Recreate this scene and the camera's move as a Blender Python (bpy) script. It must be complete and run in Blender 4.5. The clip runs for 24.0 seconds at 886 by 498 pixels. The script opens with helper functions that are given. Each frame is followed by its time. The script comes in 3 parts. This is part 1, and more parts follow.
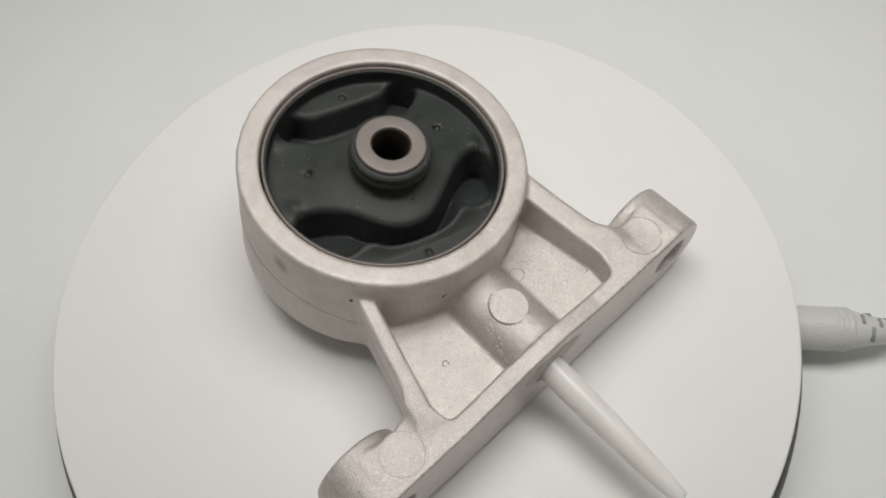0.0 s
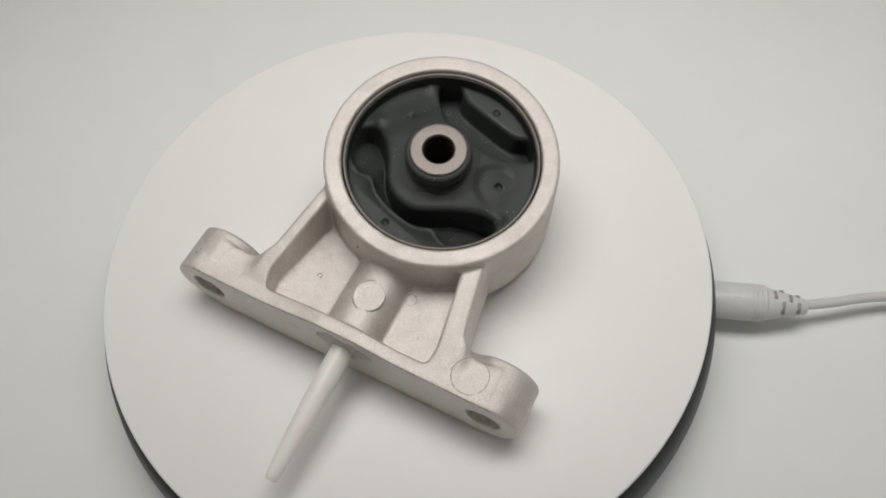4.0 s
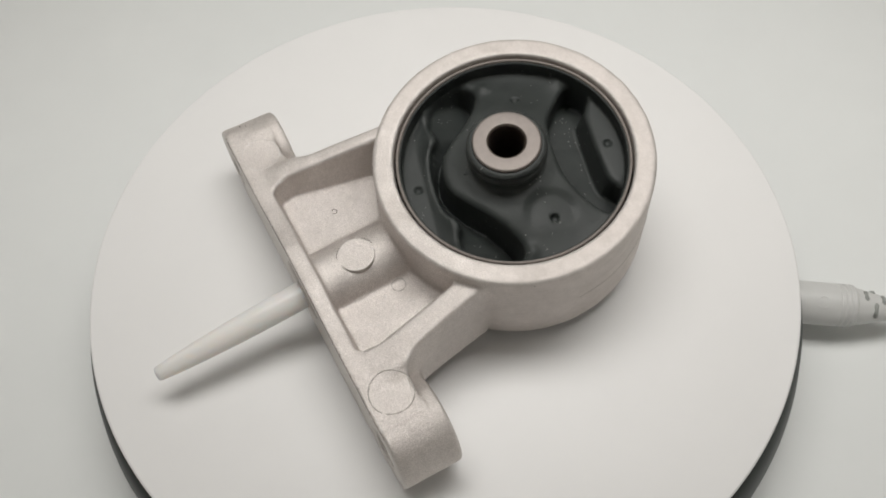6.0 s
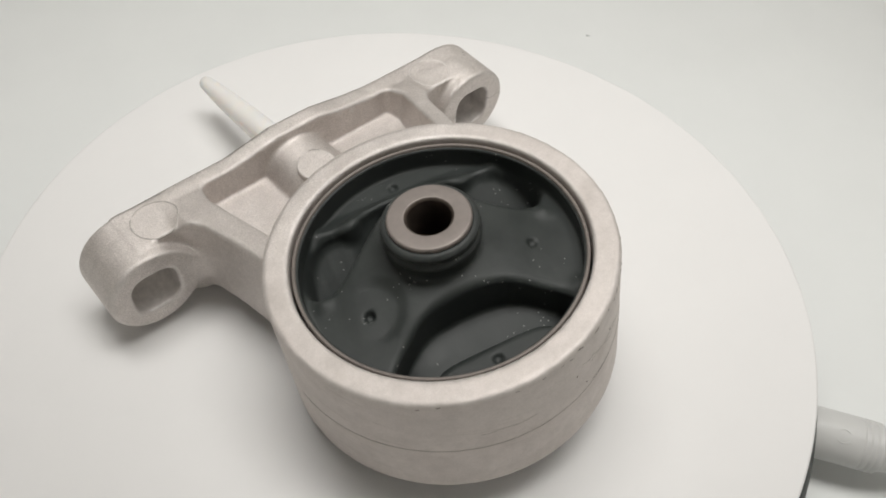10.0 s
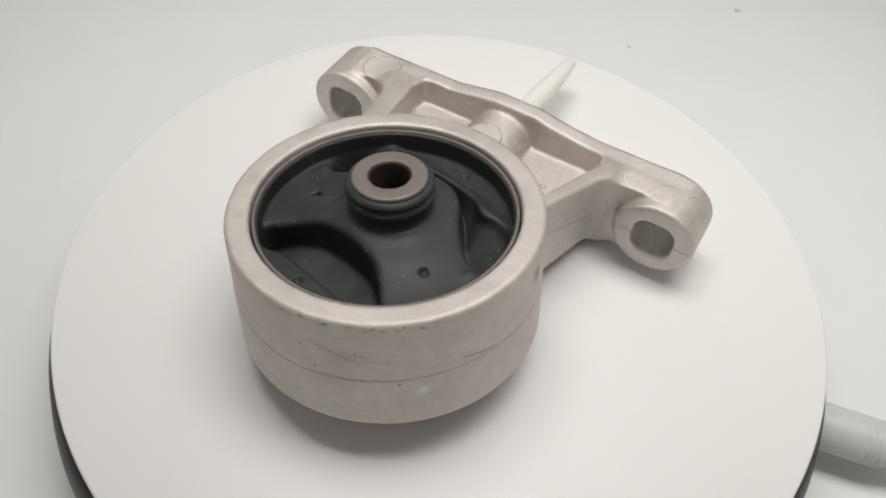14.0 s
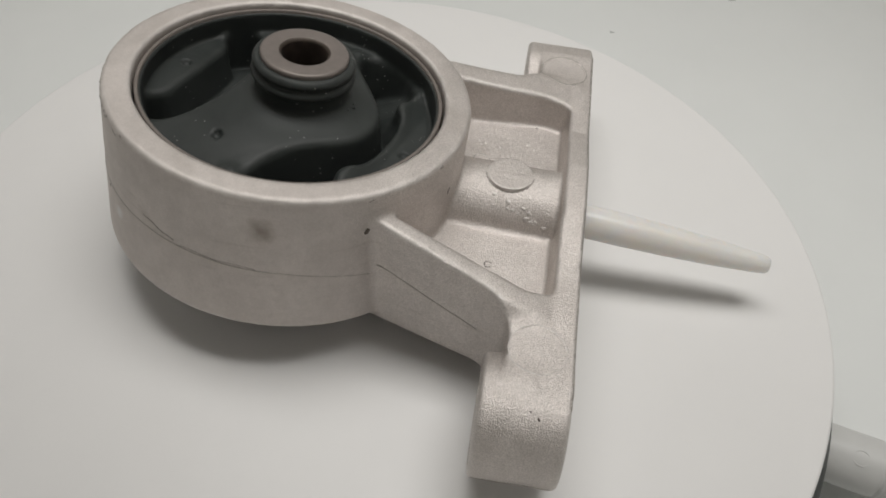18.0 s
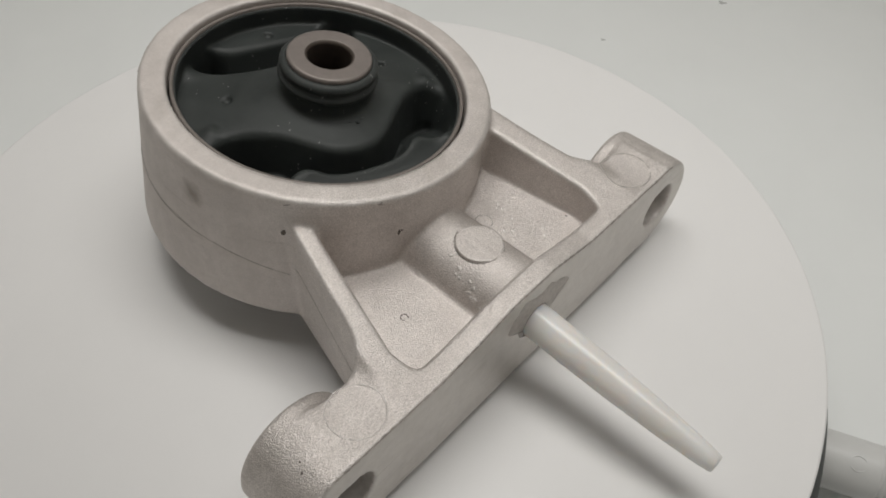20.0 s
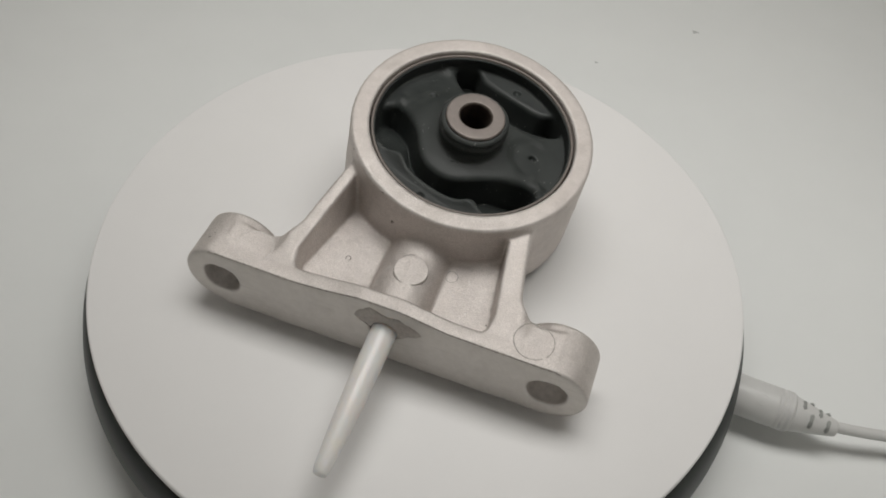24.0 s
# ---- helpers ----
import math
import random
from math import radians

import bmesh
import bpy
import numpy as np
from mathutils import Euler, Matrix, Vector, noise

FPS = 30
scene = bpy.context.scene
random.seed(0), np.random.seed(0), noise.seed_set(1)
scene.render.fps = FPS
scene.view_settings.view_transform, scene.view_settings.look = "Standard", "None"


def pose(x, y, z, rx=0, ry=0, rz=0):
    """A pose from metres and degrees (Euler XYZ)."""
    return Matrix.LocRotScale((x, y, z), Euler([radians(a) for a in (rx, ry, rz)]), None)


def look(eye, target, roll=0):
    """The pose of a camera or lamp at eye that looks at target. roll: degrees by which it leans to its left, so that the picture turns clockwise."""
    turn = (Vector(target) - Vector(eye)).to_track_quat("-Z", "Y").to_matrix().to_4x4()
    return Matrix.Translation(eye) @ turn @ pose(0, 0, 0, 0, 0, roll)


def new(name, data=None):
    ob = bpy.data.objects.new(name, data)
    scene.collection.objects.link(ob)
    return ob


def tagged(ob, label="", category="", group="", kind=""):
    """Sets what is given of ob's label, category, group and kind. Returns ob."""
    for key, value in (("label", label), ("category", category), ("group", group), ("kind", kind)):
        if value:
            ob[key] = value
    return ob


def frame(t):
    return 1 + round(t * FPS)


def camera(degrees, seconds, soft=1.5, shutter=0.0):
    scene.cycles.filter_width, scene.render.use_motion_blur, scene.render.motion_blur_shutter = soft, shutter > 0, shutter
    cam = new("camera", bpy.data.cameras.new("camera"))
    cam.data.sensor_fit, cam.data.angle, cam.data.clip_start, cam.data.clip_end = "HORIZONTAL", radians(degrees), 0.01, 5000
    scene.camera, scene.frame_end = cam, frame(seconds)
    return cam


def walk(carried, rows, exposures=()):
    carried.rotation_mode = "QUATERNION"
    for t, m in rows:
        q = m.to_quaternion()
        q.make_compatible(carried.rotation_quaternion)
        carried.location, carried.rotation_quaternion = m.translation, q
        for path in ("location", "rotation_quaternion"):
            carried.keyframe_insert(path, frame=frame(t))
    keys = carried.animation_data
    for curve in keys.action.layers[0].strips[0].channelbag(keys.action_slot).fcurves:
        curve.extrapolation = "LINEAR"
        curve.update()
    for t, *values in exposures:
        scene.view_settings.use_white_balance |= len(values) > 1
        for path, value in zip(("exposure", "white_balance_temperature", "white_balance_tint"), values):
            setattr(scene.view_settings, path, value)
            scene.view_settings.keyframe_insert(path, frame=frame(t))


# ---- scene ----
cam = camera(55.32, 24.0, soft=1.8)

# ---- the camera's path ----
PATH = [
    (0, (0.0097, -0.1287, 0.2578), (0.0066, 0.0195, -0.0031), -2.60),
    (0.5, (0.0153, -0.1315, 0.2622), (0.0068, 0.0155, 0.0008), -4.36),
    (1, (0.0145, -0.1324, 0.2636), (0.0075, 0.0139, 0.0018), -3.40),
    (1.5, (0.0136, -0.1406, 0.2687), (0.0072, 0.0072, 0.0078), -3.25),
    (2, (0.0205, -0.1463, 0.2825), (0.0078, -0.0064, 0.0174), -4.57),
    (2.5, (0.0240, -0.1571, 0.2857), (0.0124, -0.0111, 0.0239), -4.29),
    (3, (0.0284, -0.1601, 0.3004), (0.0150, -0.0183, 0.0363), -4.21),
    (3.5, (0.0359, -0.1634, 0.3086), (0.0190, -0.0210, 0.0452), -5.45),
    (5.5, (0.0302, -0.1622, 0.2989), (0.0127, -0.0092, 0.0415), -4.62),
    (6, (0.0163, -0.1596, 0.2575), (0.0009, -0.0016, 0.0029), -3.81),
    (6.5, (0.0125, -0.1415, 0.2304), (-0.0015, 0.0157, -0.0247), 0.34),
    (7, (0.0179, -0.1352, 0.2123), (0.0041, 0.0266, -0.0399), 1.07),
    (7.5, (0.0239, -0.1338, 0.1978), (0.0017, 0.0292, -0.0531), 1.84),
    (8, (0.0227, -0.1332, 0.1904), (-0.0017, 0.0302, -0.0600), 1.64),
    (8.5, (0.0232, -0.1325, 0.1886), (-0.0036, 0.0344, -0.0593), 1.94),
    (9, (0.0270, -0.1341, 0.1930), (-0.0045, 0.0387, -0.0501), 1.80),
    (9.5, (0.0313, -0.1420, 0.2029), (0.0012, 0.0392, -0.0343), 2.56),
    (10, (0.0372, -0.1479, 0.2113), (0.0056, 0.0359, -0.0237), 3.51),
    (10.5, (0.0373, -0.1539, 0.2142), (0.0063, 0.0321, -0.0191), 4.07),
    (12.5, (0.0363, -0.1658, 0.2202), (0.0028, 0.0199, -0.0130), 5.31),
    (13, (0.0373, -0.1665, 0.2216), (0.0013, 0.0189, -0.0114), 4.90),
    (13.5, (0.0342, -0.1672, 0.2261), (0.0005, 0.0163, -0.0088), 6.21),
    (14, (0.0375, -0.1673, 0.2242), (-0.0047, 0.0153, -0.0100), 4.13),
    (14.5, (0.0412, -0.1670, 0.2232), (-0.0095, 0.0130, -0.0114), 2.88),
    (15, (0.0407, -0.1667, 0.2251), (-0.0094, 0.0139, -0.0091), 2.61),
    (15.5, (0.0453, -0.1642, 0.2246), (-0.0091, 0.0187, -0.0068), 2.26),
    (16, (0.0463, -0.1649, 0.2238), (-0.0073, 0.0214, -0.0052), 2.39),
    (16.5, (0.0454, -0.1599, 0.2043), (-0.0071, 0.0282, -0.0234), 2.93),
    (17, (0.0460, -0.1489, 0.1846), (-0.0031, 0.0373, -0.0454), 4.05),
    (17.5, (0.0459, -0.1440, 0.1786), (0.0009, 0.0435, -0.0512), 5.25),
    (18, (0.0511, -0.1461, 0.1800), (0.0075, 0.0463, -0.0460), 5.67),
    (18.5, (0.0531, -0.1441, 0.1866), (0.0098, 0.0450, -0.0422), 5.27),
    (20.5, (0.0562, -0.1427, 0.1819), (0.0082, 0.0511, -0.0420), 2.94),
    (21, (0.0503, -0.1501, 0.1889), (0.0112, 0.0459, -0.0348), 6.28),
    (21.5, (0.0526, -0.1698, 0.2043), (0.0005, 0.0271, -0.0159), 3.34),
    (22, (0.0494, -0.1795, 0.2175), (0.0028, 0.0167, -0.0045), 5.55),
    (22.5, (0.0485, -0.1756, 0.2210), (0.0069, 0.0085, -0.0122), 6.90),
    (23, (0.0498, -0.1839, 0.2307), (0.0100, -0.0005, -0.0033), 6.90),
    (23.5, (0.0531, -0.1889, 0.2413), (0.0118, -0.0045, 0.0082), 6.44),
    (24, (0.0485, -0.1986, 0.2589), (0.0107, -0.0150, 0.0246), 6.70),
]
walk(cam, [(t, look(eye, target, roll)) for t, eye, target, roll in PATH],
     exposures=[(0.0, -0.07), (3.0, -0.11), (7.0, 0.01), (8.0, 0.05), (9.0, 0.15), (10.0, 0.13), (13.0, 0.15), (14.5, 0.12), (16.0, -0.06), (17.0, -0.12), (18.0, -0.26), (21.0, -0.29), (24.0, -0.30)])

# ---- light ----
world = bpy.data.worlds.new("world")
scene.world = world
world.use_nodes = True
world.node_tree.nodes["Background"].inputs[0].default_value = (0.75, 0.8, 0.8, 1)
world.node_tree.nodes["Background"].inputs[1].default_value = 0.25


def led_panel(name, eye, target, length, width, watts, colour):
    data = bpy.data.lights.new(name, "AREA")
    data.shape, data.size, data.size_y, data.energy, data.color = "RECTANGLE", length, width, watts, colour
    data.spread = radians(88)
    lamp = new(name, data)
    lamp.matrix_basis = look(eye, target)
    return lamp


# the lamp panel under the roof of the photo box
led_panel("led_panel", (0.030, 0.078, 0.605), (0.030, 0.068, 0.0), 0.56, 0.19, 0.85, (1.0, 0.983, 0.953))

# ---- materials ----


def base_material(name, rough=0.5, metal=0.0, spec=0.5):
    m = bpy.data.materials.new(name)
    m.use_nodes = True
    nt = m.node_tree
    b = nt.nodes["Principled BSDF"]
    b.inputs["Roughness"].default_value = rough
    b.inputs["Metallic"].default_value = metal
    b.inputs["Specular IOR Level"].default_value = spec
    co = nt.nodes.new("ShaderNodeTexCoord")
    return m, nt, b, co.outputs["Object"]


def node(nt, kind, **values):
    n = nt.nodes.new(kind)
    for k, v in values.items():
        n.inputs[k.replace("_", " ")].default_value = v
    return n


def noise_tex(nt, co, scale, detail=3.0, rough=0.55):
    n = node(nt, "ShaderNodeTexNoise", Scale=scale, Detail=detail, Roughness=rough)
    nt.links.new(co, n.inputs["Vector"])
    return n.outputs["Fac"]


def ramp(nt, fac, stops):
    r = nt.nodes.new("ShaderNodeValToRGB")
    e = r.color_ramp.elements
    while len(e) < len(stops):
        e.new(0.5)
    for el, (p, c) in zip(e, stops):
        el.position, el.color = p, (*c, 1)
    nt.links.new(fac, r.inputs["Fac"])
    return r.outputs["Color"]


def mix(nt, fac, a, b, kind="MIX"):
    n = nt.nodes.new("ShaderNodeMix")
    n.data_type, n.blend_type = "RGBA", kind
    for sock, v in ((n.inputs["Factor"], fac), (n.inputs["A"], a), (n.inputs["B"], b)):
        if isinstance(v, bpy.types.NodeSocket):
            nt.links.new(v, sock)
        else:
            sock.default_value = v if sock.name == "Factor" else (*v, 1)
    return n.outputs["Result"]


def math_node(nt, op, a, b=0.5, clamp=False):
    n = nt.nodes.new("ShaderNodeMath")
    n.operation, n.use_clamp = op, clamp
    for sock, v in zip(n.inputs, (a, b)):
        if isinstance(v, bpy.types.NodeSocket):
            nt.links.new(v, sock)
        else:
            sock.default_value = v
    return n.outputs[0]


def bump(nt, bsdf, height, strength, distance):
    n = node(nt, "ShaderNodeBump", Strength=strength, Distance=distance)
    nt.links.new(height, n.inputs["Height"])
    nt.links.new(n.outputs["Normal"], bsdf.inputs["Normal"])


def cast_aluminium():
    """Sand-cast aluminium: fine grain with painted glints, duller patches, a milled front face."""
    m, nt, b, co = base_material("cast_aluminium", 0.5, 0.72, 0.4)
    fine = noise_tex(nt, co, 3200, 2.0, 0.55)
    mid = noise_tex(nt, co, 950, 3.0, 0.6)
    big = noise_tex(nt, co, 55, 4.0)
    col = ramp(nt, big, [(0.3, (0.61, 0.566, 0.537)), (0.7, (0.71, 0.665, 0.635))])
    # glints and dark sides of the grain, put into the colour
    painted_glints = ramp(nt, fine, [(0.34, (0.84, 0.835, 0.83)), (0.50, (1.0, 1.0, 1.0)), (0.66, (1.2, 1.2, 1.2))])
    sep = nt.nodes.new("ShaderNodeSeparateXYZ")
    nt.links.new(co, sep.inputs[0])
    # the bracket is coarser than the ring
    coarse = node(nt, "ShaderNodeMapRange", From_Min=-0.012, From_Max=0.004, To_Min=1.0, To_Max=0.25)
    nt.links.new(sep.outputs["Y"], coarse.inputs["Value"])
    coarse = coarse.outputs["Result"]
    col = mix(nt, coarse, col, mix(nt, 1.0, col, painted_glints, "MULTIPLY"))
    # milled front face: everything in front of this plane is smooth
    milled = math_node(nt, "LESS_THAN", sep.outputs["Y"], -0.0515)
    col = mix(nt, milled, col, (0.64, 0.612, 0.58))
    # scattered dark casting pits
    v = node(nt, "ShaderNodeTexVoronoi", Scale=75)
    nt.links.new(co, v.inputs["Vector"])
    pit = math_node(nt, "LESS_THAN", v.outputs["Distance"], 0.035)
    gate = math_node(nt, "GREATER_THAN", noise_tex(nt, co, 38, 1.0), 0.57)
    col = mix(nt, math_node(nt, "MULTIPLY", math_node(nt, "MULTIPLY", pit, gate), 0.75), col, (0.10, 0.085, 0.075))
    # brighter worn edges
    geo = nt.nodes.new("ShaderNodeNewGeometry")
    worn = node(nt, "ShaderNodeMapRange", From_Min=0.515, From_Max=0.56, To_Min=0.0, To_Max=1.0)
    nt.links.new(geo.outputs["Pointiness"], worn.inputs["Value"])
    col = mix(nt, math_node(nt, "MULTIPLY", worn.outputs["Result"], mid), col, (0.74, 0.72, 0.70))
    # brown handling stains and long scratches
    warp = node(nt, "ShaderNodeTexNoise", Scale=160, Detail=4.0)
    nt.links.new(co, warp.inputs["Vector"])
    for (px, py, pz), size, amount in (((-0.0373, 0.0180, 0.0438), 0.0042, 0.40), ((-0.0310, 0.047, 0.038), 0.0030, 0.28), ((-0.006, 0.067, 0.041), 0.0040, 0.10), ((-0.0255, 0.0577, 0.030), 0.0022, -0.5)):
        far = nt.nodes.new("ShaderNodeVectorMath")
        far.operation = "DISTANCE"
        nt.links.new(co, far.inputs[0])
        far.inputs[1].default_value = (px, py, pz)
        d = math_node(nt, "ADD", far.outputs["Value"], math_node(nt, "MULTIPLY", math_node(nt, "SUBTRACT", warp.outputs["Fac"], 0.5), size * 2.2))
        f = math_node(nt, "MULTIPLY", math_node(nt, "SUBTRACT", 1.0, math_node(nt, "DIVIDE", d, size), True), abs(amount) * 2, True)
        col = mix(nt, f, col, (0.26, 0.215, 0.175) if amount > 0 else (0.8, 0.8, 0.8))
    scr = nt.nodes.new("ShaderNodeMapping")
    scr.inputs["Scale"].default_value = (40, 40, 700)
    nt.links.new(co, scr.inputs["Vector"])
    lines = noise_tex(nt, scr.outputs["Vector"], 1.0, 3.0)
    patch = noise_tex(nt, co, 70, 3.0)
    rub = node(nt, "ShaderNodeMapRange", From_Min=0.56, From_Max=0.72, To_Min=0.0, To_Max=0.28)
    nt.links.new(lines, rub.inputs["Value"])
    dirty = node(nt, "ShaderNodeMapRange", From_Min=0.45, From_Max=0.65, To_Min=0.0, To_Max=1.0)
    nt.links.new(patch, dirty.inputs["Value"])
    col = mix(nt, math_node(nt, "MULTIPLY", rub.outputs["Result"], dirty.outputs["Result"]), col, (0.33, 0.29, 0.25))
    # faint mottled film over the whole skin
    film = node(nt, "ShaderNodeMapRange", From_Min=0.40, From_Max=0.64, To_Min=0.0, To_Max=0.20)
    nt.links.new(noise_tex(nt, co, 210, 5.0, 0.65), film.inputs["Value"])
    col = mix(nt, film.outputs["Result"], col, (0.40, 0.372, 0.345))
    nt.links.new(col, b.inputs["Base Color"])
    h = math_node(nt, "ADD", math_node(nt, "MULTIPLY", fine, 0.9), math_node(nt, "MULTIPLY", mid, 0.3))
    h = math_node(nt, "MULTIPLY", h, math_node(nt, "SUBTRACT", 1.0, math_node(nt, "MULTIPLY", milled, 0.85)))
    h = math_node(nt, "MULTIPLY", h, coarse)
    bump(nt, b, h, 1.0, 0.00024)
    # the ring is duller, the bracket has bright metallic grains
    rg = math_node(nt, "ADD", math_node(nt, "MULTIPLY", big, 0.2), math_node(nt, "SUBTRACT", 0.64, math_node(nt, "MULTIPLY", coarse, 0.27)))
    rg = math_node(nt, "ADD", rg, math_node(nt, "MULTIPLY", math_node(nt, "SUBTRACT", mid, 0.5), 0.3), True)
    nt.links.new(rg, b.inputs["Roughness"])
    return m


def moulded_rubber(name="moulded_rubber"):
    m, nt, b, co = base_material(name, 0.42, 0.0, 0.40)
    big = noise_tex(nt, co, 90, 4.0)
    col = ramp(nt, big, [(0.3, (0.023, 0.0272, 0.0258)), (0.75, (0.041, 0.0462, 0.0438))])
    v = node(nt, "ShaderNodeTexVoronoi", Scale=620)
    nt.links.new(co, v.inputs["Vector"])
    dust = math_node(nt, "LESS_THAN", v.outputs["Distance"], 0.125)
    gate = math_node(nt, "GREATER_THAN", noise_tex(nt, co, 95, 2.0), 0.565)
    col = mix(nt, math_node(nt, "MULTIPLY", math_node(nt, "MULTIPLY", dust, gate), 0.5), col, (0.45, 0.45, 0.43))
    nt.links.new(col, b.inputs["Base Color"])
    nt.links.new(math_node(nt, "ADD", math_node(nt, "MULTIPLY", big, 0.35), 0.38), b.inputs["Roughness"])
    bump(nt, b, noise_tex(nt, co, 260, 5.0), 0.25, 0.0005)
    return m


def plain(name, colour, rough, metal=0.0, grain=0.06, scale=200.0, relief=0.1, spec=0.5):
    m, nt, b, co = base_material(name, rough, metal, spec)
    n1, n2 = noise_tex(nt, co, scale, 4.0), noise_tex(nt, co, scale * 0.08, 3.0)
    f = math_node(nt, "ADD", math_node(nt, "MULTIPLY", n1, 0.5), math_node(nt, "MULTIPLY", n2, 0.5))
    lo, hi = [c * (1 - grain) for c in colour], [min(1, c * (1 + grain)) for c in colour]
    nt.links.new(ramp(nt, f, [(0.3, lo), (0.7, hi)]), b.inputs["Base Color"])
    if relief:
        bump(nt, b, n1, relief, 0.0003)
    return m


CAST = cast_aluminium()
RUBBER = moulded_rubber()
STEEL = plain("brushed_steel", (0.245, 0.215, 0.198), 0.5, 0.5, 0.12, 500, 0.2)
STEEL_DARK = plain("blackened_steel", (0.21, 0.185, 0.168), 0.55, 0.2, 0.2, 500, 0.2, 0.3)
# rusty brown bore, with the shade inside the hole put into its colour
BORE = plain("rusty_shaded_bore", (0.075, 0.058, 0.046), 0.5, 0.3, 0.35, 300, 0.2)
PLATTER = plain("white_platter_plastic", (0.814, 0.806, 0.796), 0.45, 0.0, 0.012, 60, 0.03)
BLACK = plain("black_base_plastic", (0.035, 0.04, 0.038), 0.5, 0.0, 0.15, 300, 0.1)
PAPER = plain("white_backdrop_paper", (0.792, 0.806, 0.793), 0.85, 0.0, 0.02, 30, 0.05, 0.2)
WALL = plain("white_bounce_wall", (0.90, 0.88, 0.855), 0.9, 0.0, 0.02, 40, 0.05, 0.2)
CABLE = plain("white_cable_plastic", (0.60, 0.60, 0.585), 0.4, 0.0, 0.03, 200, 0.05)
GREY = plain("grey_groove_shadow_plastic", (0.34, 0.35, 0.33), 0.6, 0.0, 0.05, 200, 0.05)
NYLON = plain("milky_nylon", (0.86, 0.84, 0.815), 0.3, 0.0, 0.03, 120, 0.08)
NYLON.node_tree.nodes["Principled BSDF"].inputs["Subsurface Weight"].default_value = 0.9
NYLON.node_tree.nodes["Principled BSDF"].inputs["Subsurface Radius"].default_value = (0.005, 0.0045, 0.004)
NYLON.node_tree.nodes["Principled BSDF"].inputs["Subsurface Scale"].default_value = 1.0
NYLON.node_tree.nodes["Principled BSDF"].inputs["Transmission Weight"].default_value = 0.12
RAW = plain("raw_cast_skin", (0.52, 0.485, 0.455), 0.6, 0.3, 0.25, 900, 0.5)
HOLE = plain("dull_cast_hole", (0.64, 0.61, 0.585), 0.5, 0.4, 0.25, 500, 0.4)
BURR = plain("dirty_burr", (0.34, 0.31, 0.285), 0.6, 0.2, 0.4, 500, 0.3)
SEAM = plain("dirty_cast_seam", (0.43, 0.40, 0.37), 0.65, 0.2, 0.3, 700, 0.3)
PIT = plain("dark_pit", (0.15, 0.13, 0.115), 0.8, 0.0, 0.2, 900, 0.2, 0.1)
SMUDGE = plain("grey_smudge", (0.50, 0.51, 0.50), 0.85, 0.0, 0.1, 400, 0.0, 0.2)

# ---- mesh helpers ----


def part(name, bm, material, parent=None, label="", smooth=True):
    me = bpy.data.meshes.new(name)
    bm.to_mesh(me)
    bm.free()
    me.materials.append(material)
    if smooth:
        for p in me.polygons:
            p.use_smooth = True
    ob = new(name, me)
    if parent is not None:
        ob.parent = parent
    return tagged(ob, label)


def mesh_part(name, verts, quads, material, parent=None, label=""):
    me = bpy.data.meshes.new(name)
    me.vertices.add(len(verts))
    me.vertices.foreach_set("co", np.asarray(verts, np.float32).ravel())
    me.loops.add(len(quads) * 4)
    me.loops.foreach_set("vertex_index", np.asarray(quads, np.int32).ravel())
    me.polygons.add(len(quads))
    me.polygons.foreach_set("loop_start", np.arange(0, len(quads) * 4, 4, dtype=np.int32))
    me.polygons.foreach_set("use_smooth", np.ones(len(quads), bool))
    me.update(calc_edges=True)
    me.validate()
    me.materials.append(material)
    ob = new(name, me)
    if parent is not None:
        ob.parent = parent
    return tagged(ob, label)


def lathe(profile, m=None, steps=96, closed=True):
    """Turns a list of (radius, height) round the z axis."""
    bm = bmesh.new()
    rings = []
    for r, z in profile:
        if r < 1e-7:
            rings.append([bm.verts.new((0, 0, z))])
        else:
            rings.append([bm.verts.new((r * math.cos(2 * math.pi * k / steps), r * math.sin(2 * math.pi * k / steps), z)) for k in range(steps)])
    pairs = list(zip(rings, rings[1:])) + ([(rings[-1], rings[0])] if closed else [])
    for a, b in pairs:
        for k in range(steps):
            q = [a[k % len(a)], a[(k + 1) % len(a)], b[(k + 1) % len(b)], b[k % len(b)]]
            q = list(dict.fromkeys(q))
            if len(q) > 2:
                bm.faces.new(q)
    bmesh.ops.recalc_face_normals(bm, faces=bm.faces)
    if m is not None:
        bm.transform(m)
    return bm


def box(lo, hi):
    bm = bmesh.new()
    bmesh.ops.create_cube(bm, size=1)
    for v in bm.verts:
        v.co = [(a + b) / 2 + c * (b - a) for a, b, c in zip(lo, hi, v.co)]
    return bm


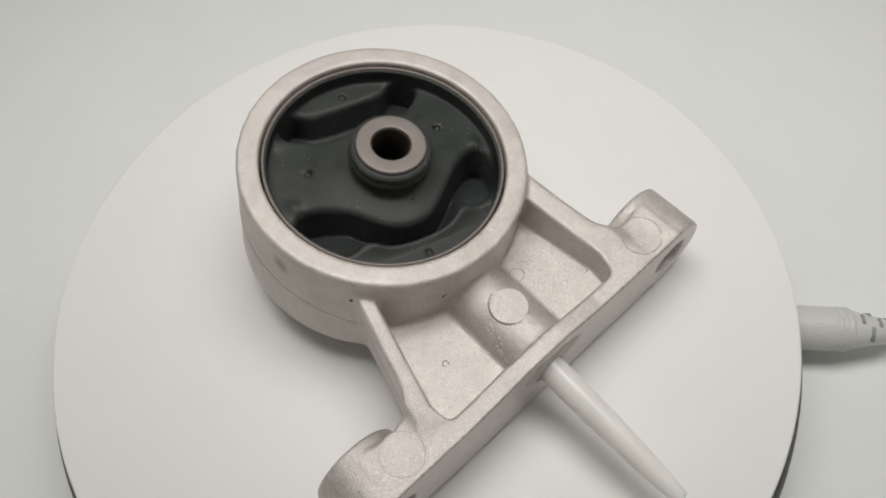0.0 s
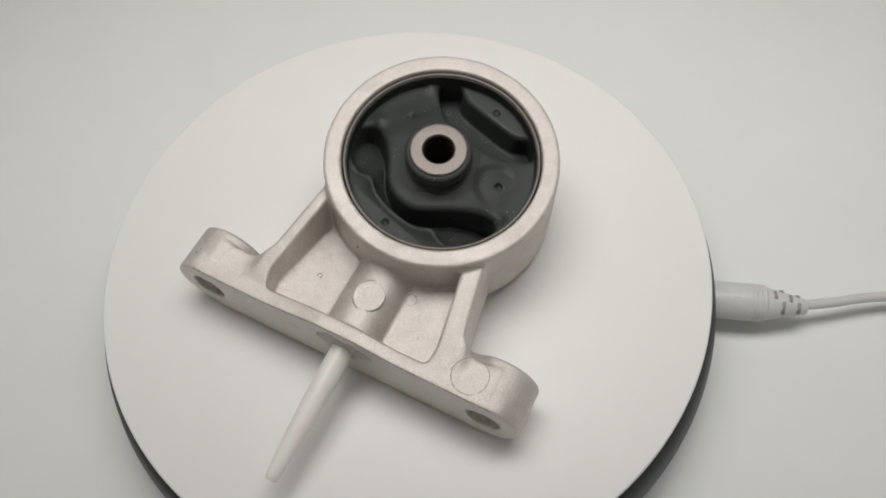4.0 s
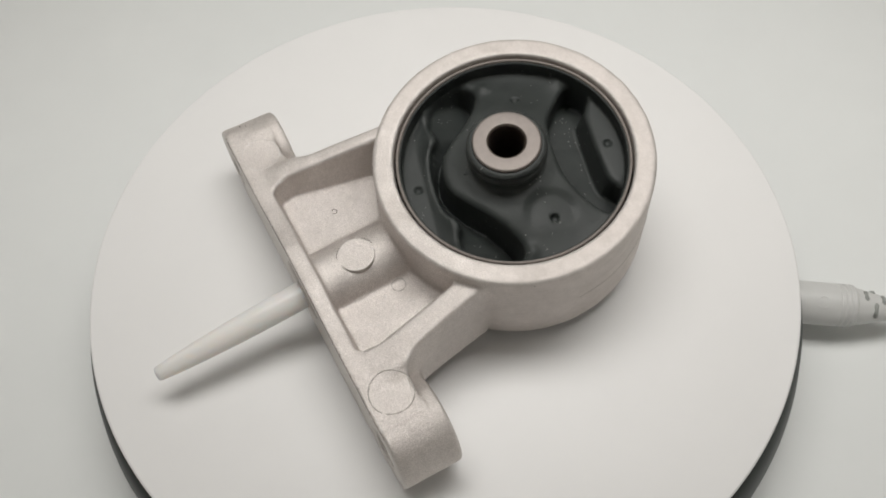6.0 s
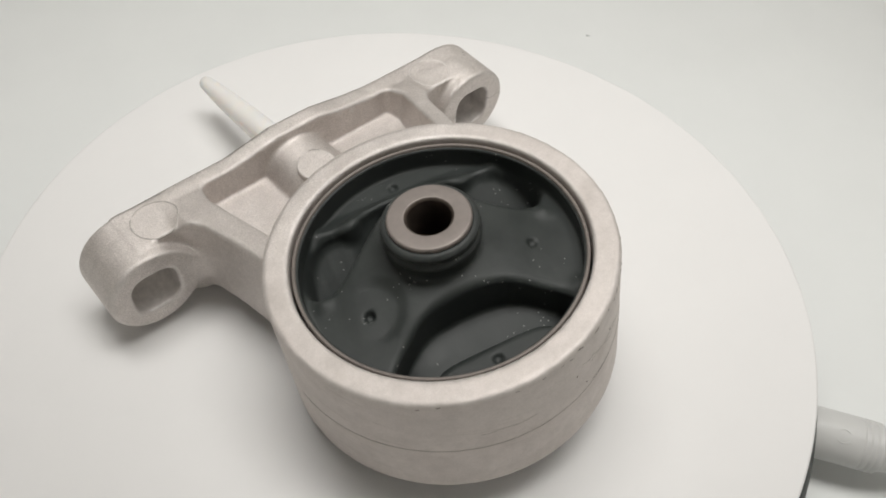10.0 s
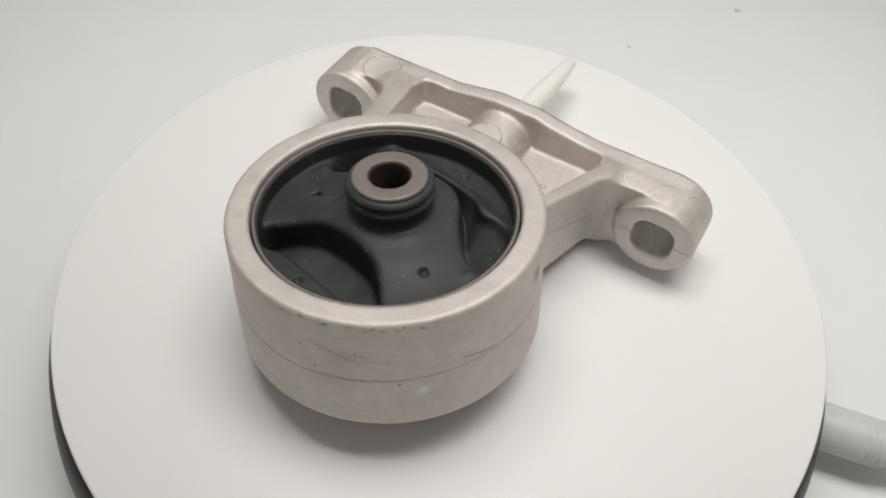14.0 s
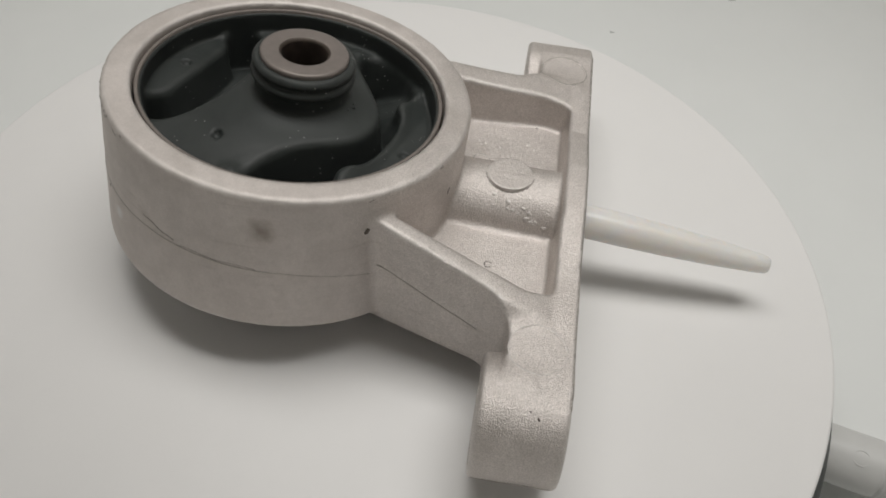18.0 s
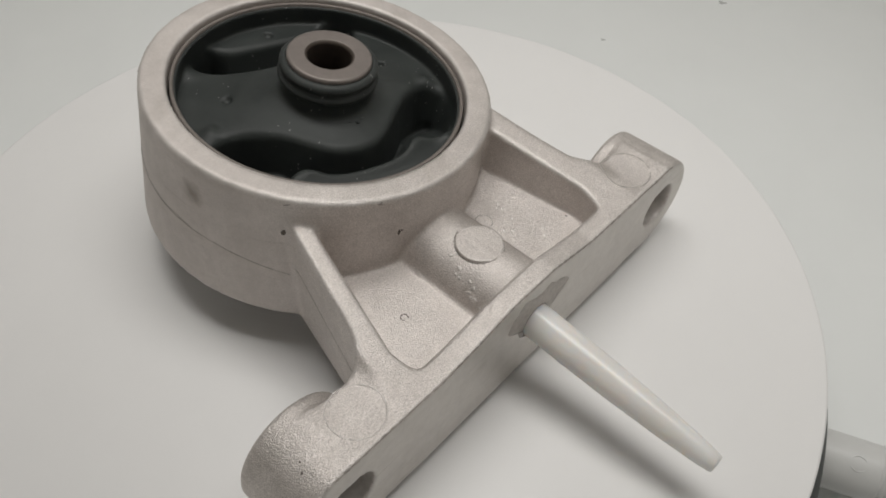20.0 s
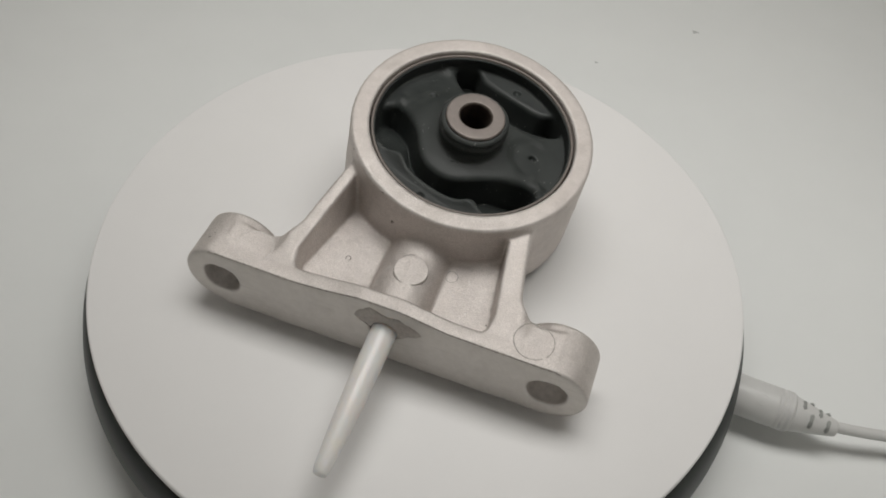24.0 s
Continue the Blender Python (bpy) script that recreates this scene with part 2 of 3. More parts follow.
def surface(sdf, lo, hi, step, polish=1):
    """The skin of the solid sdf(x, y, z) < 0 as vertices and quads (surface nets)."""
    ax = [np.arange(a, b + step, step) for a, b in zip(lo, hi)]
    g = np.stack(np.meshgrid(*ax, indexing="ij"), -1)
    val = sdf(g[..., 0], g[..., 1], g[..., 2])
    neg = val < 0
    shape = np.array(val.shape) - 1
    count = np.zeros(shape, np.int8)
    corners = [(i, j, k) for i in (0, 1) for j in (0, 1) for k in (0, 1)]
    for i, j, k in corners:
        count += neg[i:i + shape[0], j:j + shape[1], k:k + shape[2]]
    cell = np.argwhere((count > 0) & (count < 8))
    total, hits = np.zeros((len(cell), 3)), np.zeros(len(cell))
    for a in corners:
        for axis in range(3):
            if a[axis]:
                continue
            b = tuple(v + (n == axis) for n, v in enumerate(a))
            va = val[tuple((cell + a).T)]
            vb = val[tuple((cell + b).T)]
            cross = (va < 0) != (vb < 0)
            f = np.where(cross, va / np.where(cross, va - vb, 1), 0)
            p = cell + a + f[:, None] * (np.array(b) - a)
            total += p * cross[:, None]
            hits += cross
    verts = np.array([x[0] for x in ax]) + step * total / hits[:, None]
    index = -np.ones(shape, np.int64)
    index[tuple(cell.T)] = np.arange(len(cell))
    quads = []
    for axis in range(3):
        u, w = (axis + 1) % 3, (axis + 2) % 3
        cut = [slice(None)] * 3
        cut2 = [slice(None)] * 3
        cut[axis], cut2[axis] = slice(0, -1), slice(1, None)
        a, b = neg[tuple(cut)], neg[tuple(cut2)]
        e = np.argwhere(a != b)
        e = e[(e[:, u] > 0) & (e[:, w] > 0) & (e[:, u] < shape[u]) & (e[:, w] < shape[w])]
        out = a[tuple(e.T)]
        du, dw = np.eye(3, dtype=int)[u], np.eye(3, dtype=int)[w]
        q = np.stack([index[tuple(c.T)] for c in (e - du - dw, e - dw, e, e - du)], 1)
        quads.append(np.where(out[:, None], q, q[:, ::-1]))
    for _ in range(polish):
        x, y, z = verts.T
        d = 0.25 * step
        s = sdf(x, y, z)
        grad = np.stack([sdf(x + d, y, z) - s, sdf(x, y + d, z) - s, sdf(x, y, z + d) - s], 1) / d
        move = -s[:, None] * grad / np.maximum((grad ** 2).sum(1, keepdims=True), 0.3)
        verts = verts + np.clip(move, -0.4 * step, 0.4 * step)
    return verts, np.concatenate(quads)


def smin(a, b, k):
    h = np.clip(0.5 + 0.5 * (b - a) / k, 0, 1)
    return b + (a - b) * h - k * h * (1 - h)


def smax(a, b, k):
    return -smin(-a, -b, k)


def poly(px, py, pts):
    """Signed distance to a polygon in the plane."""
    d = np.full(np.shape(px), 1e9)
    inside = np.zeros(np.shape(px), bool)
    for (ax, ay), (bx, by) in zip(pts, pts[1:] + pts[:1]):
        ex, ey = bx - ax, by - ay
        wx, wy = px - ax, py - ay
        t = np.clip((wx * ex + wy * ey) / (ex * ex + ey * ey), 0, 1)
        d = np.minimum(d, (wx - ex * t) ** 2 + (wy - ey * t) ** 2)
        inside ^= ((ay > py) != (by > py)) & (px < (bx - ax) * (py - ay) / (by - ay + 1e-12) + ax)
    return np.sqrt(d) * np.where(inside, -1, 1)


def soften(pts, rounds=2):
    """Cuts the corners of a polygon, so that its outline runs smoothly."""
    for _ in range(rounds):
        nxt = pts[1:] + pts[:1]
        pts = [p for (ax, ay), (bx, by) in zip(pts, nxt) for p in ((0.75 * ax + 0.25 * bx, 0.75 * ay + 0.25 * by), (0.25 * ax + 0.75 * bx, 0.25 * ay + 0.75 * by))]
    return pts


def slab(v, lo, hi):
    return np.maximum(lo - v, v - hi)


# ---- the setting: paper floor of a photo box, unseen bounce walls added ----
FLOOR_Z = -0.0425


def build_setting():
    floor = part("floor", box((-0.40, -0.36, FLOOR_Z - 0.02), (0.40, 0.42, FLOOR_Z)), PAPER, smooth=False)
    tagged(floor, "matt white paper floor of a photo light box", "floor", kind="structure")
    # walls and ceiling out of view, added to bounce soft warm light
    for name, lo, hi in (("wall_north", (-0.38, 0.34, FLOOR_Z), (0.38, 0.36, 0.62)), ("wall_south", (-0.38, -0.36, FLOOR_Z), (0.38, -0.34, 0.62)),
                         ("wall_east", (0.38, -0.34, FLOOR_Z), (0.40, 0.40, 0.62)), ("wall_west", (-0.40, -0.34, FLOOR_Z), (-0.38, 0.40, 0.62))):
        tagged(part(name, box(lo, hi), WALL, smooth=False), "unseen white wall added to bounce light onto the set", "wall", kind="structure")
    tagged(part("ceiling", box((-0.40, -0.36, 0.62), (0.40, 0.42, 0.64)), WALL, smooth=False), "unseen white ceiling added to bounce light onto the set", "ceiling", kind="structure")


def build_specks():
    for x, y, size in ((0.0425, 0.1965, 0.0011), (0.0935, 0.247, 0.0019)):
        bm = bmesh.new()
        ring = []
        for k in range(14):
            a = 2 * math.pi * k / 14
            r = size * (1 + 0.35 * math.sin(3 * a + 1))
            ring.append(bm.verts.new((r * math.cos(a), 0.7 * r * math.sin(a), 0.0)))
        top = bm.verts.new((0, 0, 0.0004))
        for k in range(14):
            bm.faces.new((ring[k], ring[(k + 1) % 14], top))
        ob = part("dirt_speck", bm, SMUDGE)
        ob.matrix_basis = pose(x, y, FLOOR_Z)
        tagged(ob, "small grey dirt speck on the white paper", "speck", "specks on the paper")


# ---- the turntable ----


def build_turntable():
    table = tagged(new("turntable"), "round motorised turntable with white platter and black base", "turntable")
    table.empty_display_size = 0.02
    table.matrix_basis = pose(0, 0, FLOOR_Z)
    z = -FLOOR_Z
    base = [(0.0, 0.003), (0.112, 0.003), (0.1165, 0.0045), (0.118, 0.008), (0.118, z - 0.0225), (0.1285, z - 0.0212), (0.1303, z - 0.0195), (0.1301, z - 0.0170),
            (0.1285, z - 0.0105), (0.1262, z - 0.0062), (0.1240, z - 0.0055), (0.0, z - 0.0055)]
    base_ob = part("base", lathe(base, steps=160, closed=False), BLACK, table, "black plastic base")
    for k in range(4):
        a = math.radians(45 + 90 * k)
        foot = lathe([(0, 0), (0.0075, 0), (0.008, 0.0006), (0.008, 0.0032), (0, 0.0032)], pose(0.1 * math.cos(a), 0.1 * math.sin(a), 0), 24, False)
        part("rubber_foot", foot, BLACK, base_ob)
    top = [(0.0, z - 0.0049), (0.1235, z - 0.0049), (0.1246, z - 0.0044), (0.1250, z - 0.0034), (0.1250, z - 0.0008), (0.1247, z - 0.0002), (0.1241, z), (0.0, z)]
    platter = part("platter", lathe(top, steps=192, closed=False), PLATTER, table, "smooth white round platter")
    return platter


def build_power_cable():
    cable = tagged(new("power_cable"), "white power cable with moulded plug in the turntable", "cable")
    axis_z = 0.014
    cable.matrix_basis = pose(0.1318, -0.0028, FLOOR_Z, 0, 0, -4.5)
    turn = pose(0, 0, axis_z, 0, 90, 0)
    body = [(0.0, -0.0145), (0.0078, -0.0145), (0.0080, -0.0130), (0.0081, 0.004), (0.0081, 0.0150)]
    for k in range(3):
        g = 0.0150 + 0.0019 * k
        body += [(0.0081, g + 0.0004), (0.0077, g + 0.0007), (0.0077, g + 0.0011), (0.0081, g + 0.0014)]
    body += [(0.0080, 0.0212), (0.0074, 0.0219), (0.0, 0.0219)]
    plug = part("plug_body", lathe(body, turn, 64, False), CABLE, cable, "white moulded plug with three grooves")
    ring = [(0.0021 + 0.00016 * math.cos(a), 0.00016 * math.sin(a)) for a in [math.pi * k / 4 for k in range(8)]]
    part("round_mark", lathe(ring, pose(0.009, 0, axis_z, 26, 0, 0) @ pose(0, 0, 0.0079), 32), CABLE, plug, "small round embossed mark")
    relief = [(0.0072, 0.0215), (0.0070, 0.023), (0.0034, 0.0385), (0.0029, 0.0395), (0.0, 0.0395)]
    relief_ob = part("strain_relief", lathe(relief, turn, 48, False), CABLE, cable, "tapered ribbed strain relief")
    # slots stand as grey blocks, the shade inside them put into the colour
    for dx, side, length in ((0.0250, 78, 0.0042), (0.0316, 78, 0.0040), (0.0285, 130, 0.0056), (0.0352, 130, 0.0050), (0.0285, 25, 0.0050), (0.0352, 25, 0.0046)):
        r = 0.0070 - (dx - 0.023) * 0.232
        bm = bmesh.new()
        bmesh.ops.create_cube(bm, size=1)
        bm.transform(Matrix.Diagonal((0.0015, length, 0.0018, 1)))
        bmesh.ops.bevel(bm, geom=bm.edges[:], offset=0.0004, segments=2, affect="EDGES")
        bm.transform(pose(dx, 0, axis_z) @ pose(0, 0, 0, side - 90, 0, 0) @ pose(0, 0, r - 0.0004))
        part("slot_shade_block", bm, GREY, relief_ob, "grey block coloured as the shade in a relief slot")
    curve = bpy.data.curves.new("cable", "CURVE")
    curve.dimensions, curve.bevel_depth, curve.bevel_resolution = "3D", 0.0022, 5
    sp = curve.splines.new("BEZIER")
    pts = [(0.034, 0, axis_z), (0.048, 0.003, 0.0132), (0.070, 0.009, 0.0112), (0.12, 0.016, 0.0066), (0.18, 0.014, 0.0028), (0.238, 0.01, 0.0022)]
    sp.bezier_points.add(len(pts) - 1)
    for b, p in zip(sp.bezier_points, pts):
        b.co, b.handle_left_type, b.handle_right_type = p, "AUTO", "AUTO"
    tmp = new("cord_curve", curve)
    me = bpy.data.meshes.new_from_object(tmp.evaluated_get(bpy.context.evaluated_depsgraph_get()))
    bpy.data.objects.remove(tmp)
    for p in me.polygons:
        p.use_smooth = True
    me.materials.clear()
    me.materials.append(CABLE)
    cord = new("cord", me)
    cord.parent = cable
    return cable


# ---- the engine mount; millimetres, in the frame of the platter at rest ----
RING_C = np.array((7.8, 23.4, 48.6))
RING_N = np.array((0.1018, -0.0918, 1.0)) / np.linalg.norm((0.1018, -0.0918, 1.0))
RING_U = np.cross((0.0, 1.0, 0.0), RING_N) / np.linalg.norm(np.cross((0.0, 1.0, 0.0), RING_N))
RING_V = np.cross(RING_N, RING_U)
HOLES = ((-56.4, 18.2, 13.7), (61.5, 17.0, 13.5))
BAR_FRONT, BAR_BACK, LUG_BACK = -51.9, -37.0, -32.4


def ring_coords(x, y, z):
    dx, dy, dz = x - RING_C[0], y - RING_C[1], z - RING_C[2]
    return [dx * a[0] + dy * a[1] + dz * a[2] for a in (RING_U, RING_V, RING_N)]


def housing_sdf(x, y, z):
    u, v, h = ring_coords(x, y, z)
    r = np.hypot(u, v)
    ang = np.arctan2(v, u)
    chip = np.sin(23 * ang) * np.sin(41 * ang + 1) + 0.7 * np.sin(67 * ang + 2) * np.sin(31 * ang)
    outer = 44.25 - 0.031 * h + 0.07 * chip * np.clip((h + 2.2) / 2, 0, 1)
    ring = smax(r - outer, slab(h, -38.6, 0.55), 1.35)
    # the bar with its two round lugs
    top = np.interp(x, (-60, -28, -16, -5, 10, 17, 26, 66), (31.6, 30.9, 32.3, 34.3, 34.3, 32.9, 31.2, 30.4))
    bar = np.maximum(np.maximum(slab(x, HOLES[0][0], HOLES[1][0]), slab(y, BAR_FRONT, BAR_BACK)), np.maximum(4.0 - z, z - top))
    body = bar
    for hx, hz, hr in HOLES:
        lug = smax(np.hypot(x - hx, z - hz) - hr, slab(y, BAR_FRONT, LUG_BACK), 1.6)
        body = smin(body, lug, 1.6)
    # two legs and the web between them
    roof = 31.2 + 0.255 * np.maximum(y + 46, 0) - 0.055 * (x - 4) * np.clip((y + 46) / 40, 0, 1)
    outline = [(-35, -46), (-36.5, -35), (-32.5, -20), (-27.0, 0), (-10, 8), (25, 8), (40, -4), (42.5, -20), (45.5, -35), (44, -46)]
    web = smax(poly(x, y, outline), np.maximum(4.9 + 0.08 * (y + 40) - z, z - roof), 2.0)
    body = smin(body, web, 8.0)
    body = smax(body, z - np.where(y < -40, np.maximum(top, roof), roof), 0.8)
    body = smax(body, BAR_FRONT - y, 0.5)
    # pockets with the round boss between them
    left = poly(x, y, [(-28.6, -43.2), (-29.3, -39.5), (-21.0, -6), (-4, -6), (-4, -43.2)]) - 2.6
    right = poly(x, y, [(34.4, -43.6), (35.0, -39.5), (30.8, -12), (30.2, -6), (13, -6), (13, -43.6)]) - 2.6
    pocket = np.minimum(np.minimum(left, right), np.maximum(slab(x, -8, 17), slab(y, -46.1, -6)))
    pocket = pocket + np.clip(30 - z, 0, 10) * 0.11
    pocket = smax(pocket, (22.6 + 0.06 * (y + 40)) - z, 1.1)
    body = smax(body, -pocket, 1.3)
    boss = smax(np.hypot(x - 5.0, z - 20.2) - (11.2 + 0.02 * (y + 46)), slab(y, -49, 0), 1.0)
    body = smin(body, boss, 1.6)
    solid = smin(body, ring, 1.5)
    # bore of the ring, bolt holes
    solid = smax(solid, -(np.maximum(r - 37.6, slab(h, -60, 20))), 0.9)
    for hx, hz, _ in HOLES:
        back = np.clip((y - BAR_FRONT) / (LUG_BACK - BAR_FRONT), 0, 1)
        ex, ez = 0.9 + 1.0 * back, 0.4 + 1.9 * back
        slot = np.hypot(np.maximum(np.abs(x - hx) - ex, 0), np.maximum(np.abs(z - hz) - ez, 0)) - (5.8 - 0.9 * back)
        solid = smax(solid, -slot, 0.7)
    pin = np.maximum(np.hypot(x - 4.4, z - 20.5 - 0.12 * (y + 51) * 1.0) - 4.9, y + 25)
    return smax(solid, -pin, 0.7)


UPPER_HOLLOW = soften([(-23.6, 24.4), (-21.6, 28.2), (-17.2, 29.4), (-12.5, 27.2), (-6, 27.0), (6, 27.0), (12.5, 27.2), (17.2, 29.6), (21.8, 28.4), (23.6, 24.4), (15, 17.6), (8, 14.2), (-8, 14.2), (-15, 17.6)])
LOWER_HOLLOW = soften([(-33.6, -8.6), (-29, -4.6), (-18.6, -11.0), (-9.8, -20.8), (-4, -23.6), (5, -23.6), (12.8, -17.4), (20.5, -9.8), (29, -4.0), (33.6, -7.0),
                       (32.4, -13), (29, -19.6), (21.5, -23.0), (15.5, -20.0), (10.0, -25.6), (-9.0, -25.6), (-15.5, -20.0), (-21.5, -22.6), (-29, -19.6), (-32.4, -13)])


def rubber_sdf(x, y, z):
    """In the ring's own frame, turned with the insert: z = 0 at the rim."""
    r = np.hypot(x, y)
    cx, cy = x - 0.5, y + 2.2
    rc = np.hypot(cx, cy)
    # disc with a surface that climbs towards the sleeve
    skin = -7.2 + 4.4 * np.exp(-((rc - 16) / 11.0) ** 2) + 2.2 * np.exp(-(np.maximum(rc - 11, 0) / 4.0) ** 2)
    lobe = np.clip((np.abs(y) - 24) / 5, 0, 1)
    skin = skin * (1 - lobe) + np.where(y < 0, -8.0, -6.9) * lobe
    # shallow sink mark beside one of the dimples
    sink = np.clip((10.2 - np.hypot(x - 22.4, y - 6.6)) / 3.4, 0, 1) * np.clip((27 - x) / 10, 0, 1)
    skin = skin - 1.1 * sink * sink * (3 - 2 * sink)
    # raised lips at the tips of the hollows
    for lx, ly in ((24.5, -24.5), (-27.0, -22.8), (-26.5, 22.5), (17.6, 30.8), (-18.0, 30.6), (31.2, -2.4), (-30.6, -1.8)):
        skin = skin + 1.1 * np.exp(-((x - lx) ** 2 + (y - ly) ** 2) / 5.0)
    disc = smax(np.maximum(r - 36.6, -26.0 - z), z - skin, 1.6)
    # two hollows whose walls lean in towards the floor
    flat = x.ndim == 3
    x2, y2 = (x[:, :, :1], y[:, :, :1]) if flat else (x, y)
    lean = np.clip(-5.0 - z, 0, 12)
    upper = poly(x2, y2, UPPER_HOLLOW) - 0.9 + 0.24 * lean * np.clip((y - 19) / 4, 0, 1) * np.clip((17 - np.abs(x)) / 4, 0, 1)
    lower = poly(x2, y2, LOWER_HOLLOW) - 0.9 + 0.15 * lean
    wobble = 0.30 * np.sin(0.55 * x + 1.0) + 0.22 * np.sin(1.27 * x + 2.0) + 0.12 * np.sin(2.9 * x)
    edge1 = 10.5 + 0.40 * np.maximum(np.abs(x) - 5, 0) - y
    inward = y - 15 - 0.3 * np.maximum(np.abs(x) - 6, 0)
    floor1 = smax(z + 14.6 + 0.25 * inward + 0.02 * np.maximum(np.abs(x) - 12, 0) ** 2, edge1, 0.6)
    # the outer lobe slopes down into its trench from a thin flash line
    crest = y + 22.0 + 0.35 * np.maximum(17 - np.abs(x), 0) - 0.3 * wobble
    fall = 0.70 + 0.13 * np.maximum(18 - np.abs(x), 0)
    floor2 = np.maximum(z + np.where(x < 0, 8.6, 10.4) + fall * np.maximum(crest, 0), y + 4) * 0.8
    hollow = np.maximum(np.minimum(upper, lower), -22.0 - z)
    disc = smax(disc, -hollow, 2.0)
    disc = smin(disc, np.maximum(np.minimum(floor1, floor2), np.maximum(r - 36.6, -25.0 - z)), 1.2)
    # lining of the wall, collar with a bead round the sleeve
    lining = smax(np.maximum(r - 36.6, 35.5 - r), slab(z, -24, -1.5), 0.5)
    disc = smin(disc, lining, 0.8)
    collar = smax(rc - 11.4, slab(z, -20, 8.5), 0.8)
    bead = np.minimum(np.hypot(rc - 11.2, z - 7.2) - 1.1, np.hypot(rc - 11.3, z - 4.4) - 1.25)
    disc = smin(disc, smin(collar, bead, 0.8), 1.6)
    disc = np.maximum(disc, 10.3 - rc)
    for dx, dy, dh in ((-22.4, 6.9, -4.1), (22.4, 7.2, -5.0), (0.3, 31.4, -6.2), (0.2, -31.2, -7.2)):
        dim = np.hypot(np.hypot(x - dx, y - dy), np.maximum(np.abs(z - dh) - 0.5, 0)) - 1.35
        disc = smax(disc, -dim, 0.4)
    return disc


def to_mount(m):
    """Metres in the frame of the platter, from millimetres in the ring's frame turned by m degrees."""
    a = math.radians(m)
    bx = np.cos(a) * RING_U + np.sin(a) * RING_V
    by = -np.sin(a) * RING_U + np.cos(a) * RING_V
    mat = Matrix.Identity(4)
    for i in range(3):
        mat[i][0], mat[i][1], mat[i][2], mat[i][3] = bx[i] * 0.001, by[i] * 0.001, RING_N[i] * 0.001, RING_C[i] * 0.001
    return mat


INSERT = to_mount(-15.1)
RING_FRAME = to_mount(0)
PITS = ((-29.5, -3.0, 40.4, 1.3), (-6.8, -17.6, 34.8, 0.8), (-5.9, -17.2, 35.1, 0.4), (0.2, 68.7, 35.7, 0.4), (4.4, 68.5, 42.0, 0.3), (-9.9, 65.0, 44.0, 0.35),
        (-20.0, 60.5, 33.0, 0.5), (-62.9, -45.2, 30.6, 0.4), (-61.6, -43.4, 30.9, 0.3))


